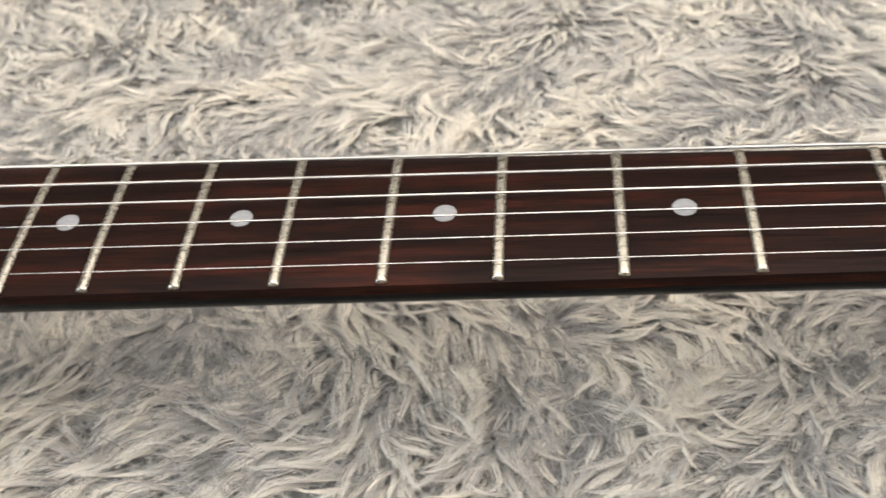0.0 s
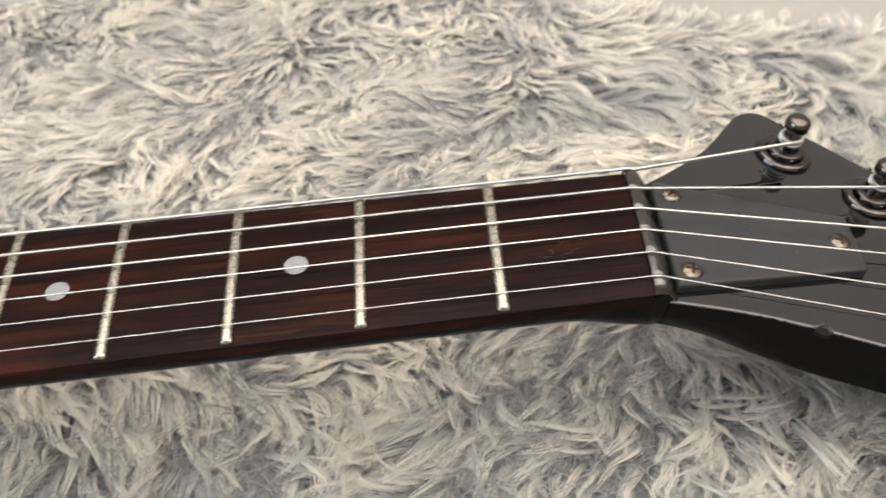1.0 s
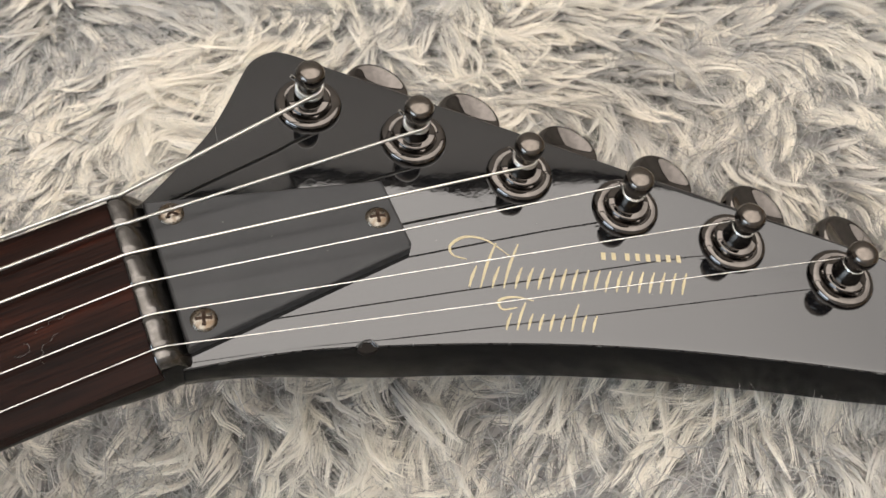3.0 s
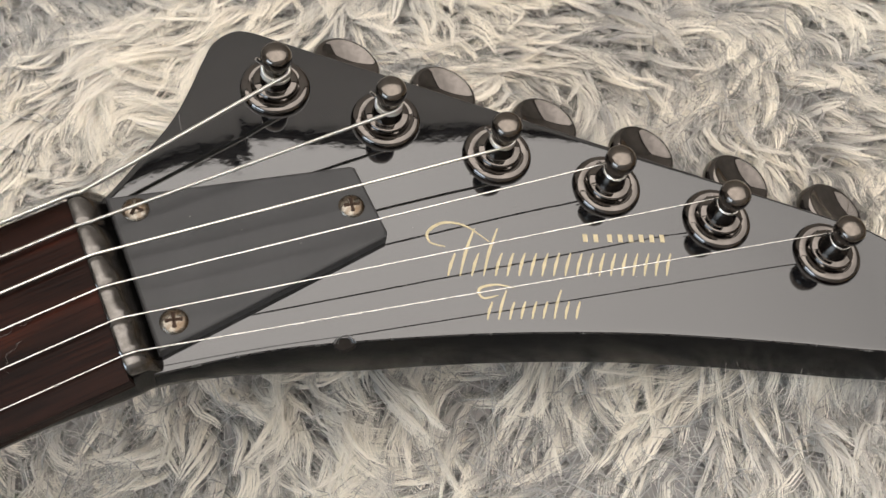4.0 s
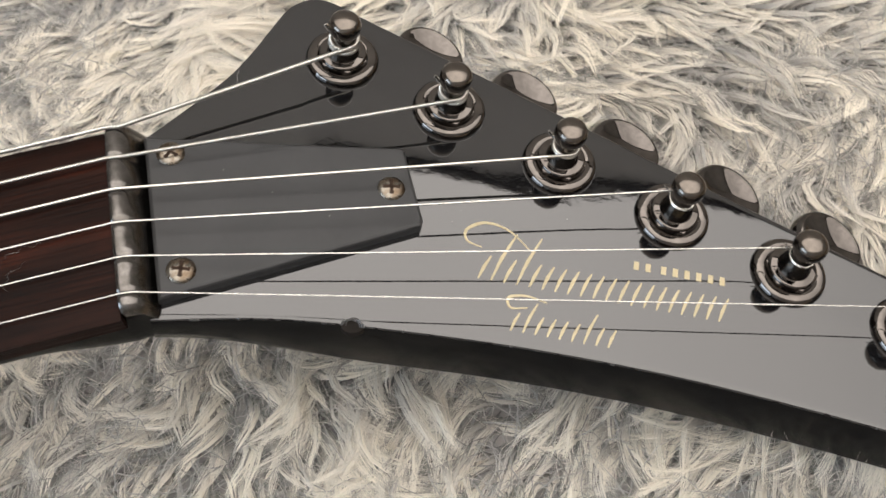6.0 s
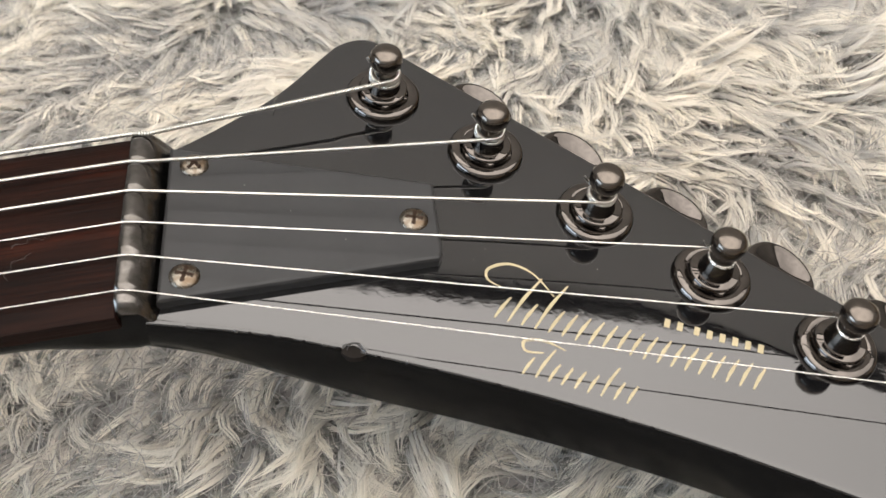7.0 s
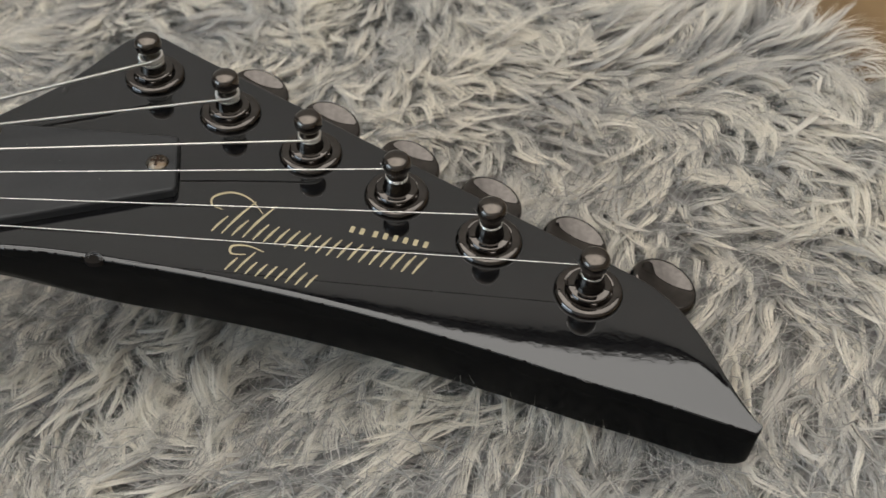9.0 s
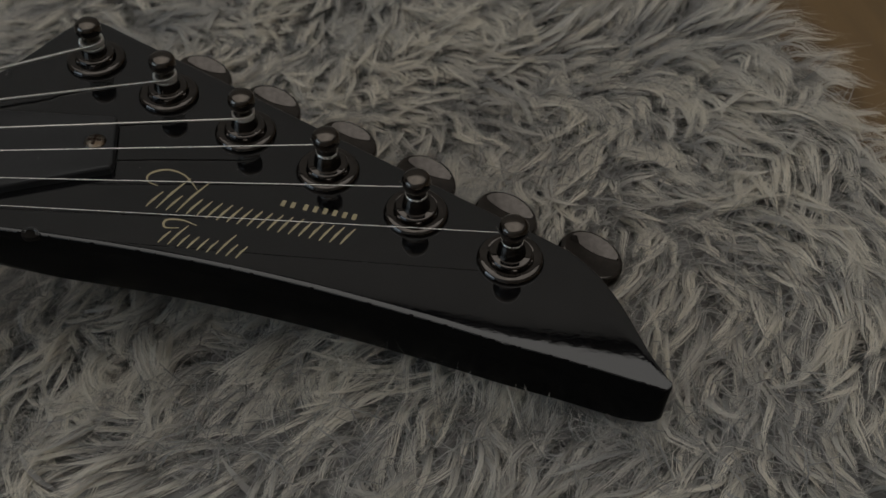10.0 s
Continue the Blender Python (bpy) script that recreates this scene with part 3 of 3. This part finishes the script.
board = build_fretboard()
build_neck()
build_headstock()
build_nut()
build_cover()
build_tuners()
build_strings()
build_emblem()
build_chips()
build_nick()
build_lint()
build_dust()


# ---- rug ----
RUG = [(-1.05, -0.62), (0.254, -0.62), (0.251, 0.00), (0.248, 0.035), (0.2425, 0.064), (0.233, 0.106), (0.218, 0.147), (0.200, 0.172), (0.148, 0.192), (0.066, 0.222), (0.022, 0.246), (-0.03, 0.300), (-0.50, 0.36), (-1.05, 0.38)]


def rug_base(x, y):
    """Height of the woven backing."""
    rise = 0.007 * np.clip((-0.10 - x) / 0.10, 0, 1) * np.clip((0.06 - y) / 0.06, 0, 1)
    return 0.004 + rise


def inside(px, py, poly):
    r = np.zeros(px.shape, bool)
    n = len(poly)
    for i in range(n):
        (x1, y1), (x2, y2) = poly[i], poly[(i + 1) % n]
        cond = (y1 > py) != (y2 > py)
        r ^= cond & (px < (x2 - x1) * (py - y1) / (y2 - y1 + 1e-12) + x1)
    return r


def wave_field(x, y, seed, scale, terms=9):
    rng = np.random.RandomState(seed)
    out = np.zeros_like(x)
    for k in range(terms):
        a = rng.uniform(0, 2 * np.pi)
        f = scale * rng.uniform(0.5, 1.6)
        out += np.sin(f * (x * np.cos(a) + y * np.sin(a)) + rng.uniform(0, 2 * np.pi))
    return out * math.sqrt(2 / terms)


def rim_distance(x, y, poly):
    """Distance to the rim of a polygon, and the way out."""
    best = np.full(x.shape, 9.0)
    ox, oy = np.zeros_like(x), np.zeros_like(x)
    for (x1, y1), (x2, y2) in zip(poly, poly[1:] + poly[:1]):
        dx, dy = x2 - x1, y2 - y1
        s = np.clip(((x - x1) * dx + (y - y1) * dy) / (dx * dx + dy * dy), 0, 1)
        d = np.hypot(x - x1 - s * dx, y - y1 - s * dy)
        near = d < best
        best = np.where(near, d, best)
        l = math.hypot(dx, dy)
        ox, oy = np.where(near, dy / l, ox), np.where(near, -dx / l, oy)
    return best, ox, oy


def press_down(P, outline, depth):
    """Keeps the pile under a flat outline of the headstock's plane, at that depth below its face."""
    at = guitar.matrix_basis @ HEAD
    h = np.array([(at @ Vector((u, v, -depth)))[:] for u, v in outline])
    co = np.linalg.lstsq(np.c_[h[:, 0], h[:, 1], np.ones(len(h))], h[:, 2], rcond=None)[0]
    flat = P.reshape(-1, 3)
    hit = inside(flat[:, 0], flat[:, 1], [(p[0], p[1]) for p in h])
    give = np.repeat(np.random.RandomState(7).uniform(0.0, 0.006, P.shape[0]), P.shape[1])
    under = flat[:, 0] * co[0] + flat[:, 1] * co[1] + co[2] - 0.001 - give
    flat[hit, 2] = np.maximum(np.minimum(flat[hit, 2], under[hit]), 0.003)


def hollow(P):
    """Presses the pile low outside the headstock's near rim to deepen the shade."""
    rim_in = [(u, v + 0.002) for u, v in NEAR_RIM if 0.015 < u < 0.165]
    rim_out = [(u - 0.003, v - 0.0065) for u, v in NEAR_RIM if 0.015 < u < 0.165]
    press_down(P, rim_in + rim_out[::-1], THICK + 0.0085)


def under_tuners(P):
    """Keeps the pile below each tuner button and its shaft."""
    e = math.radians(EDGE)
    c, d = math.cos(e), math.sin(e)
    for i in range(6):
        u, v = post_uv(i)
        ring = []
        for k in range(16):
            a = 2 * math.pi * k / 16
            p, q = 0.0100 + 0.0108 * math.cos(a), 0.0280 + 0.0098 * math.sin(a) - (0.010 if math.sin(a) < -0.3 else 0.0)
            ring.append((u + p * c - q * d, v + p * d + q * c))
        press_down(P, ring, 0.0272)


def ribbons(name, P, width, along, shade, rug, label, upv):
    """One mesh of tapering fibres: P is strands x levels x 3, upv the way each one faces."""
    S, levels = P.shape[:2]
    tang = np.gradient(P, axis=1)
    tang /= np.linalg.norm(tang, axis=2, keepdims=True) + 1e-9
    wide = np.cross(tang, np.broadcast_to(upv[:, None, :], tang.shape))
    wide /= np.linalg.norm(wide, axis=2, keepdims=True) + 1e-9
    s = np.linspace(0, 1, levels)
    taper = np.minimum(1.0, 0.55 + 2.2 * s) * (1 - s) ** 0.6
    w = width[:, None] * taper[None, :]
    left, right = P - wide * w[..., None], P + wide * w[..., None]
    verts = np.concatenate([np.stack([left[:, :-1], right[:, :-1]], 2).reshape(S, -1, 3), P[:, -1:, :]], 1)
    nv = verts.shape[1]
    first = (np.arange(S) * nv)[:, None]
    quads = np.array([[2 * k, 2 * k + 1, 2 * k + 3, 2 * k + 2] for k in range(levels - 2)]).ravel()[None, :]
    loops = np.concatenate([first + quads, first + np.array([[nv - 3, nv - 2, nv - 1]])], 1).ravel()
    sizes = np.tile([4] * (levels - 2) + [3], S)
    me = bpy.data.meshes.new(name)
    me.vertices.add(S * nv)
    me.vertices.foreach_set("co", verts.astype(np.float32).ravel())
    me.loops.add(len(loops))
    me.loops.foreach_set("vertex_index", loops.astype(np.int32))
    me.polygons.add(len(sizes))
    me.polygons.foreach_set("loop_start", np.concatenate([[0], np.cumsum(sizes)[:-1]]).astype(np.int32))
    me.update(calc_edges=True)
    me.shade_smooth()
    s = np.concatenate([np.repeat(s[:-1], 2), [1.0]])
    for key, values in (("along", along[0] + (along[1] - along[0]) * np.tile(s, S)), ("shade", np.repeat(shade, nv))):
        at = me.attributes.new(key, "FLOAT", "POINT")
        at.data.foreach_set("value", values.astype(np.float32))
    me.materials.append(FUR)
    ob = new(name, me)
    ob.parent = rug
    return tagged(ob, label, kind="stuff")


def close_by(x, y):
    """The stretch of rug beside the neck and the headstock."""
    return (y > -0.055 - 0.42 * np.clip(x - 0.02, 0, 0.14)) & (x > -0.29 - 0.45 * (y + 0.06)) & (y < 0.32)


def scatter(step, coarse, rng):
    """Jittered roots: close together beside the guitar, wide apart elsewhere."""
    out = []
    for d, wanted in ((step, True), (coarse, False)):
        gx, gy = np.meshgrid(np.arange(-1.05, 0.26, d), np.arange(-0.62, 0.38, d))
        x = (gx + rng.uniform(-0.6, 0.6, gx.shape) * d).ravel()
        y = (gy + rng.uniform(-0.6, 0.6, gy.shape) * d).ravel()
        keep = inside(x, y, RUG) & (close_by(x, y) == wanted)
        out.append((x[keep], y[keep]))
    return np.concatenate([o[0] for o in out]), np.concatenate([o[1] for o in out])


def lie_of_pile(x, y):
    """The way the pile is brushed, changing slowly over the rug."""
    far = np.clip((y + 0.01) / 0.09, 0, 1)
    mean = -1.95 + far * (0.25 + 1.85 * np.clip((x - 0.05) / 0.12, 0, 1))
    return mean + (0.50 + 0.15 * far) * wave_field(x, y, 11, 38) + 0.30 * wave_field(x, y, 12, 95)


def clumps(x, y, step, rng):
    """Nearest clump centre of each root: its number and the offset from it."""
    gx, gy = np.meshgrid(np.arange(-1.06, 0.27, step), np.arange(-0.63, 0.39, step))
    cx = (gx + rng.uniform(-0.5, 0.5, gx.shape) * step).ravel()
    cy = (gy + rng.uniform(-0.5, 0.5, gy.shape) * step).ravel()
    which = np.zeros(len(x), int)
    for k in range(0, len(x), 2000):
        d = (x[k:k + 2000, None] - cx) ** 2 + (y[k:k + 2000, None] - cy) ** 2
        which[k:k + 2000] = d.argmin(1)
    return which, len(cx), x - cx[which], y - cy[which]


def grow(x, y, z, phi, bend, e0, e1, L, levels, swirl=0.0):
    """Paths that rise at e0, fall over to e1 and turn sideways by bend on the way."""
    P = np.zeros((len(x), levels, 3))
    P[:, 0] = np.stack([x, y, z], 1)
    for k in range(1, levels):
        s = (k - 0.5) / (levels - 1)
        a = phi + bend * (s - 0.25) + swirl * math.sin(2 * math.pi * s)
        e = e0 + (e1 - e0) * min(1.0, s * 1.35) ** 0.8
        d = L / (levels - 1)
        P[:, k] = P[:, k - 1] + np.stack([np.cos(a) * np.cos(e) * d, np.sin(a) * np.cos(e) * d, np.sin(e) * d], 1)
    return P


def facing(n, rng, amount):
    return np.stack([rng.normal(0, amount, n), rng.normal(0, amount, n), np.ones(n)], 1)


def build_rug():
    rng = np.random.RandomState(3)
    rug = tagged(new("rug"), "shaggy grey and cream long-pile rug", "rug")
    nx, ny = 60, 36
    bm = bmesh.new()
    top = {}
    for i in range(nx + 1):
        x = lerp(-1.05, 0.253, i / nx)
        far = float(np.interp(x, [-1.05, -0.5, -0.03, 0.020, 0.061, 0.142, 0.199, 0.221, 0.239, 0.253], [0.38, 0.36, 0.302, 0.246, 0.223, 0.194, 0.174, 0.152, 0.110, 0.035]))
        for j in range(ny + 1):
            y = lerp(-0.62, far, j / ny)
            top[i, j] = bm.verts.new((x, y, float(rug_base(x, y))))
    for i in range(nx):
        for j in range(ny):
            bm.faces.new((top[i, j], top[i + 1, j], top[i + 1, j + 1], top[i, j + 1]))
    g = bmesh.ops.extrude_face_region(bm, geom=bm.faces[:])
    for v in g["geom"]:
        if isinstance(v, bmesh.types.BMVert):
            v.co.z -= 0.003
    bmesh.ops.recalc_face_normals(bm, faces=bm.faces)
    part("backing", bm, BACKING, rug, "dark woven backing")

    # tufts of long fibres that gather to a point, several tufts to a clump
    LEVELS = 7
    tx, ty = scatter(0.0041, 0.0150, rng)
    n = len(tx)
    near = close_by(tx, ty)
    which, count, ox, oy = clumps(tx, ty, 0.0140, rng)
    turn, fan, arc = rng.normal(0, 0.26, count)[which], rng.uniform(-0.65, 0.60, count)[which], rng.normal(0, 0.80, count)[which]
    lie = lie_of_pile(tx, ty) + turn
    vx, vy = np.cos(lie) + fan * ox / 0.0070, np.sin(lie) + fan * oy / 0.0070
    phi = np.arctan2(vy, vx) + rng.normal(0, 0.11, n)
    d, rx, ry = rim_distance(tx, ty, RUG)
    f = 0.8 * np.clip(1 - d / 0.014, 0, 1)
    out = np.arctan2(ry, rx)
    phi = np.arctan2((1 - f) * np.sin(phi) + f * np.sin(out), (1 - f) * np.cos(phi) + f * np.cos(out))
    bend = arc + 0.8 * wave_field(tx, ty, 13, 110) + rng.normal(0, 0.22, n)
    swirl = 0.30 * wave_field(tx, ty, 18, 160) + rng.normal(0, 0.12, n)
    size = np.clip(np.exp(rng.normal(0, 0.30, n)), 0.5, 1.7) * np.where(ty < -0.02, np.where(tx < -0.03, 0.74, 0.58), 0.86)
    L = np.where(tx < 0, 0.0235, 0.0265) * np.clip(1 + 0.14 * wave_field(tx, ty, 14, 70) + rng.normal(0, 0.14, n), 0.55, 1.5)
    L *= 1 - 0.38 * np.clip(1 - d / 0.018, 0, 1)
    e0 = np.radians(62 + rng.normal(0, 9, n))
    e1 = np.radians(-9 + 8 * wave_field(tx, ty, 15, 90) + rng.normal(0, 8, n))
    pale = np.clip(0.72 + 0.20 * wave_field(tx, ty, 16, 75) + rng.normal(0, 0.26, n), 0.0, 1)
    per = np.where(near, np.where(tx > -0.03, np.where(ty < -0.02, 13, 16), 11), 2)
    idx = np.repeat(np.arange(n), per)
    S = len(idx)
    base = grow(tx, ty, rug_base(tx, ty), phi, bend, e0, e1, L, LEVELS, swirl)[idx]
    tang = np.gradient(base, axis=1)
    tang /= np.linalg.norm(tang, axis=2, keepdims=True) + 1e-9
    side = np.stack([-np.sin(phi[idx]), np.cos(phi[idx]), np.zeros(S)], 1)
    lift = np.cross(tang, np.broadcast_to(side[:, None, :], tang.shape))
    r = 0.25 + 0.85 * np.sqrt(rng.uniform(0, 1, S))
    a = rng.uniform(0, 2 * np.pi, S)
    s = np.linspace(0, 1, LEVELS)
    thick = np.interp(s, [0, 0.35, 0.65, 0.85, 1.0], [0.0013, 0.0018, 0.0016, 0.0010, 0.00026])
    stray = rng.uniform(0, 1, S) < 0.07
    grip = np.where(stray, rng.uniform(2.0, 4.5, S), 1.0) * size[idx]
    spread = thick[None, :] * (size[idx][:, None] + (grip - size[idx])[:, None] * s[None, :] ** 1.5)
    P = base + (r * np.cos(a))[:, None, None] * spread[..., None] * side[:, None, :] - 0.55 * (r * np.sin(a))[:, None, None] * spread[..., None] * lift
    # each fibre has a little curl of its own
    curl = rng.uniform(0.00012, 0.00042, S)[:, None] * s[None, :] ** 0.7 * np.sin(2 * np.pi * (rng.uniform(0.7, 1.5, S)[:, None] * s[None, :] + rng.uniform(0, 1, S)[:, None]))
    P += curl[..., None] * side[:, None, :]
    reach = np.clip(rng.normal(0.90, 0.11, S), 0.6, 1.12)
    steps = np.diff(P, axis=1) * reach[:, None, None]
    P = np.concatenate([P[:, :1], P[:, :1] + np.cumsum(steps, 1)], 1)
    press_down(P, rim(), THICK)
    hollow(P)
    under_tuners(P)
    width = np.where(near[idx], np.where(tx[idx] > -0.03, 0.000115, 0.00016), 0.0024) * rng.uniform(0.65, 1.3, S) * np.where(stray, 0.5, 1.0)
    shade = np.clip(pale[idx] + rng.normal(0, 0.03, S), 0, 1)
    up = facing(S, rng, 0.07) + 0.55 * (r * np.cos(a))[:, None] * side
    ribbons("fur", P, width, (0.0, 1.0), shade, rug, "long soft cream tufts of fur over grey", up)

    # the close-packed middle of each tuft, sloping to either side
    who = np.repeat(np.flatnonzero(near), 2)
    m = len(who)
    lean = np.tile([1.0, -1.0], m // 2)
    across = np.stack([-np.sin(phi[who]), np.cos(phi[who]), np.zeros(m)], 1)
    core = grow(tx, ty, rug_base(tx, ty), phi, bend, e0, e1, L * 0.90, LEVELS, swirl)[who]
    core += (lean * size[who])[:, None, None] * (0.42 * thick)[None, :, None] * across[:, None, :]
    core[:, :, 2] -= 0.00025
    press_down(core, rim(), THICK)
    hollow(core)
    under_tuners(core)
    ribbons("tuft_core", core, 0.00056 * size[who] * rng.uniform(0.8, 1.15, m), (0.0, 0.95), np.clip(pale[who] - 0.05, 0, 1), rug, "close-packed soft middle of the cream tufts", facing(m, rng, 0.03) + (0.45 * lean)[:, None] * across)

    # loose wisps round the tufts
    pick = rng.choice(np.flatnonzero(near), 12000)
    m = len(pick)
    Q = grow(tx[pick] + rng.normal(0, 0.0022, m), ty[pick] + rng.normal(0, 0.0022, m), rug_base(tx[pick], ty[pick]), phi[pick] + rng.normal(0, 0.5, m), bend[pick] + rng.normal(0, 0.9, m),
             e0[pick], e1[pick] + np.radians(rng.normal(5, 10, m)), L[pick] * rng.uniform(0.7, 1.15, m), 7, swirl[pick] + rng.normal(0, 0.5, m))
    press_down(Q, rim(), THICK)
    hollow(Q)
    under_tuners(Q)
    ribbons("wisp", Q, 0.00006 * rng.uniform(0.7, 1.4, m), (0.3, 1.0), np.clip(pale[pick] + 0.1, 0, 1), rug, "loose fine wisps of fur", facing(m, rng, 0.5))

    # fine frizz that leans up against the near side of the headstock
    at = guitar.matrix_basis @ HEAD
    edge = smooth_line([(u, v, 0) for u, v in NEAR_RIM], 40)
    edge = [(p, q) for p, q in zip(edge, edge[1:]) if p.x > 0.110]
    m = 600
    roots, lean = np.zeros((m, 3)), np.zeros(m)
    for k in range(m):
        p, q = edge[rng.randint(len(edge))]
        out = Vector((p.y - q.y, q.x - p.x, 0)).normalized()
        if out.y > 0:
            out = -out
        roots[k] = (at @ (p + out * rng.uniform(0.0012, 0.0060) + Vector((0, 0, -THICK))))[:]
        roots[k, 2] -= rng.uniform(0.004, 0.009)
        lean[k] = math.atan2(-out.y, -out.x) + rng.normal(0, 1.0)
    Q = grow(roots[:, 0], roots[:, 1], roots[:, 2], lean, rng.normal(0, 1.6, m), np.radians(rng.normal(78, 10, m)), np.radians(rng.normal(35, 20, m)), rng.uniform(0.006, 0.0125, m), 6, rng.normal(0, 0.8, m))
    ribbons("frizz", Q, 0.00005 * rng.uniform(0.7, 1.4, m), (0.3, 0.9), np.clip(rng.normal(0.6, 0.25, m), 0, 1), rug, "fine frizz leaning up against the headstock", facing(m, rng, 0.5))

    # short frizzy grey undercoat
    ux, uy = scatter(0.00205, 0.0130, rng)
    m = len(ux)
    U = grow(ux, uy, rug_base(ux, uy), rng.uniform(0, 2 * np.pi, m), rng.normal(0, 1.6, m), np.radians(rng.uniform(50, 85, m)), np.radians(rng.uniform(-25, 25, m)), 0.0165 * rng.uniform(0.6, 1.25, m), 5)
    press_down(U, rim(), THICK)
    hollow(U)
    under_tuners(U)
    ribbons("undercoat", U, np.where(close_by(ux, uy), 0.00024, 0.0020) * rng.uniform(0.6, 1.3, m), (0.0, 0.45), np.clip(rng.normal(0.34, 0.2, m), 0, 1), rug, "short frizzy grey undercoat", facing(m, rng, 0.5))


build_rug()
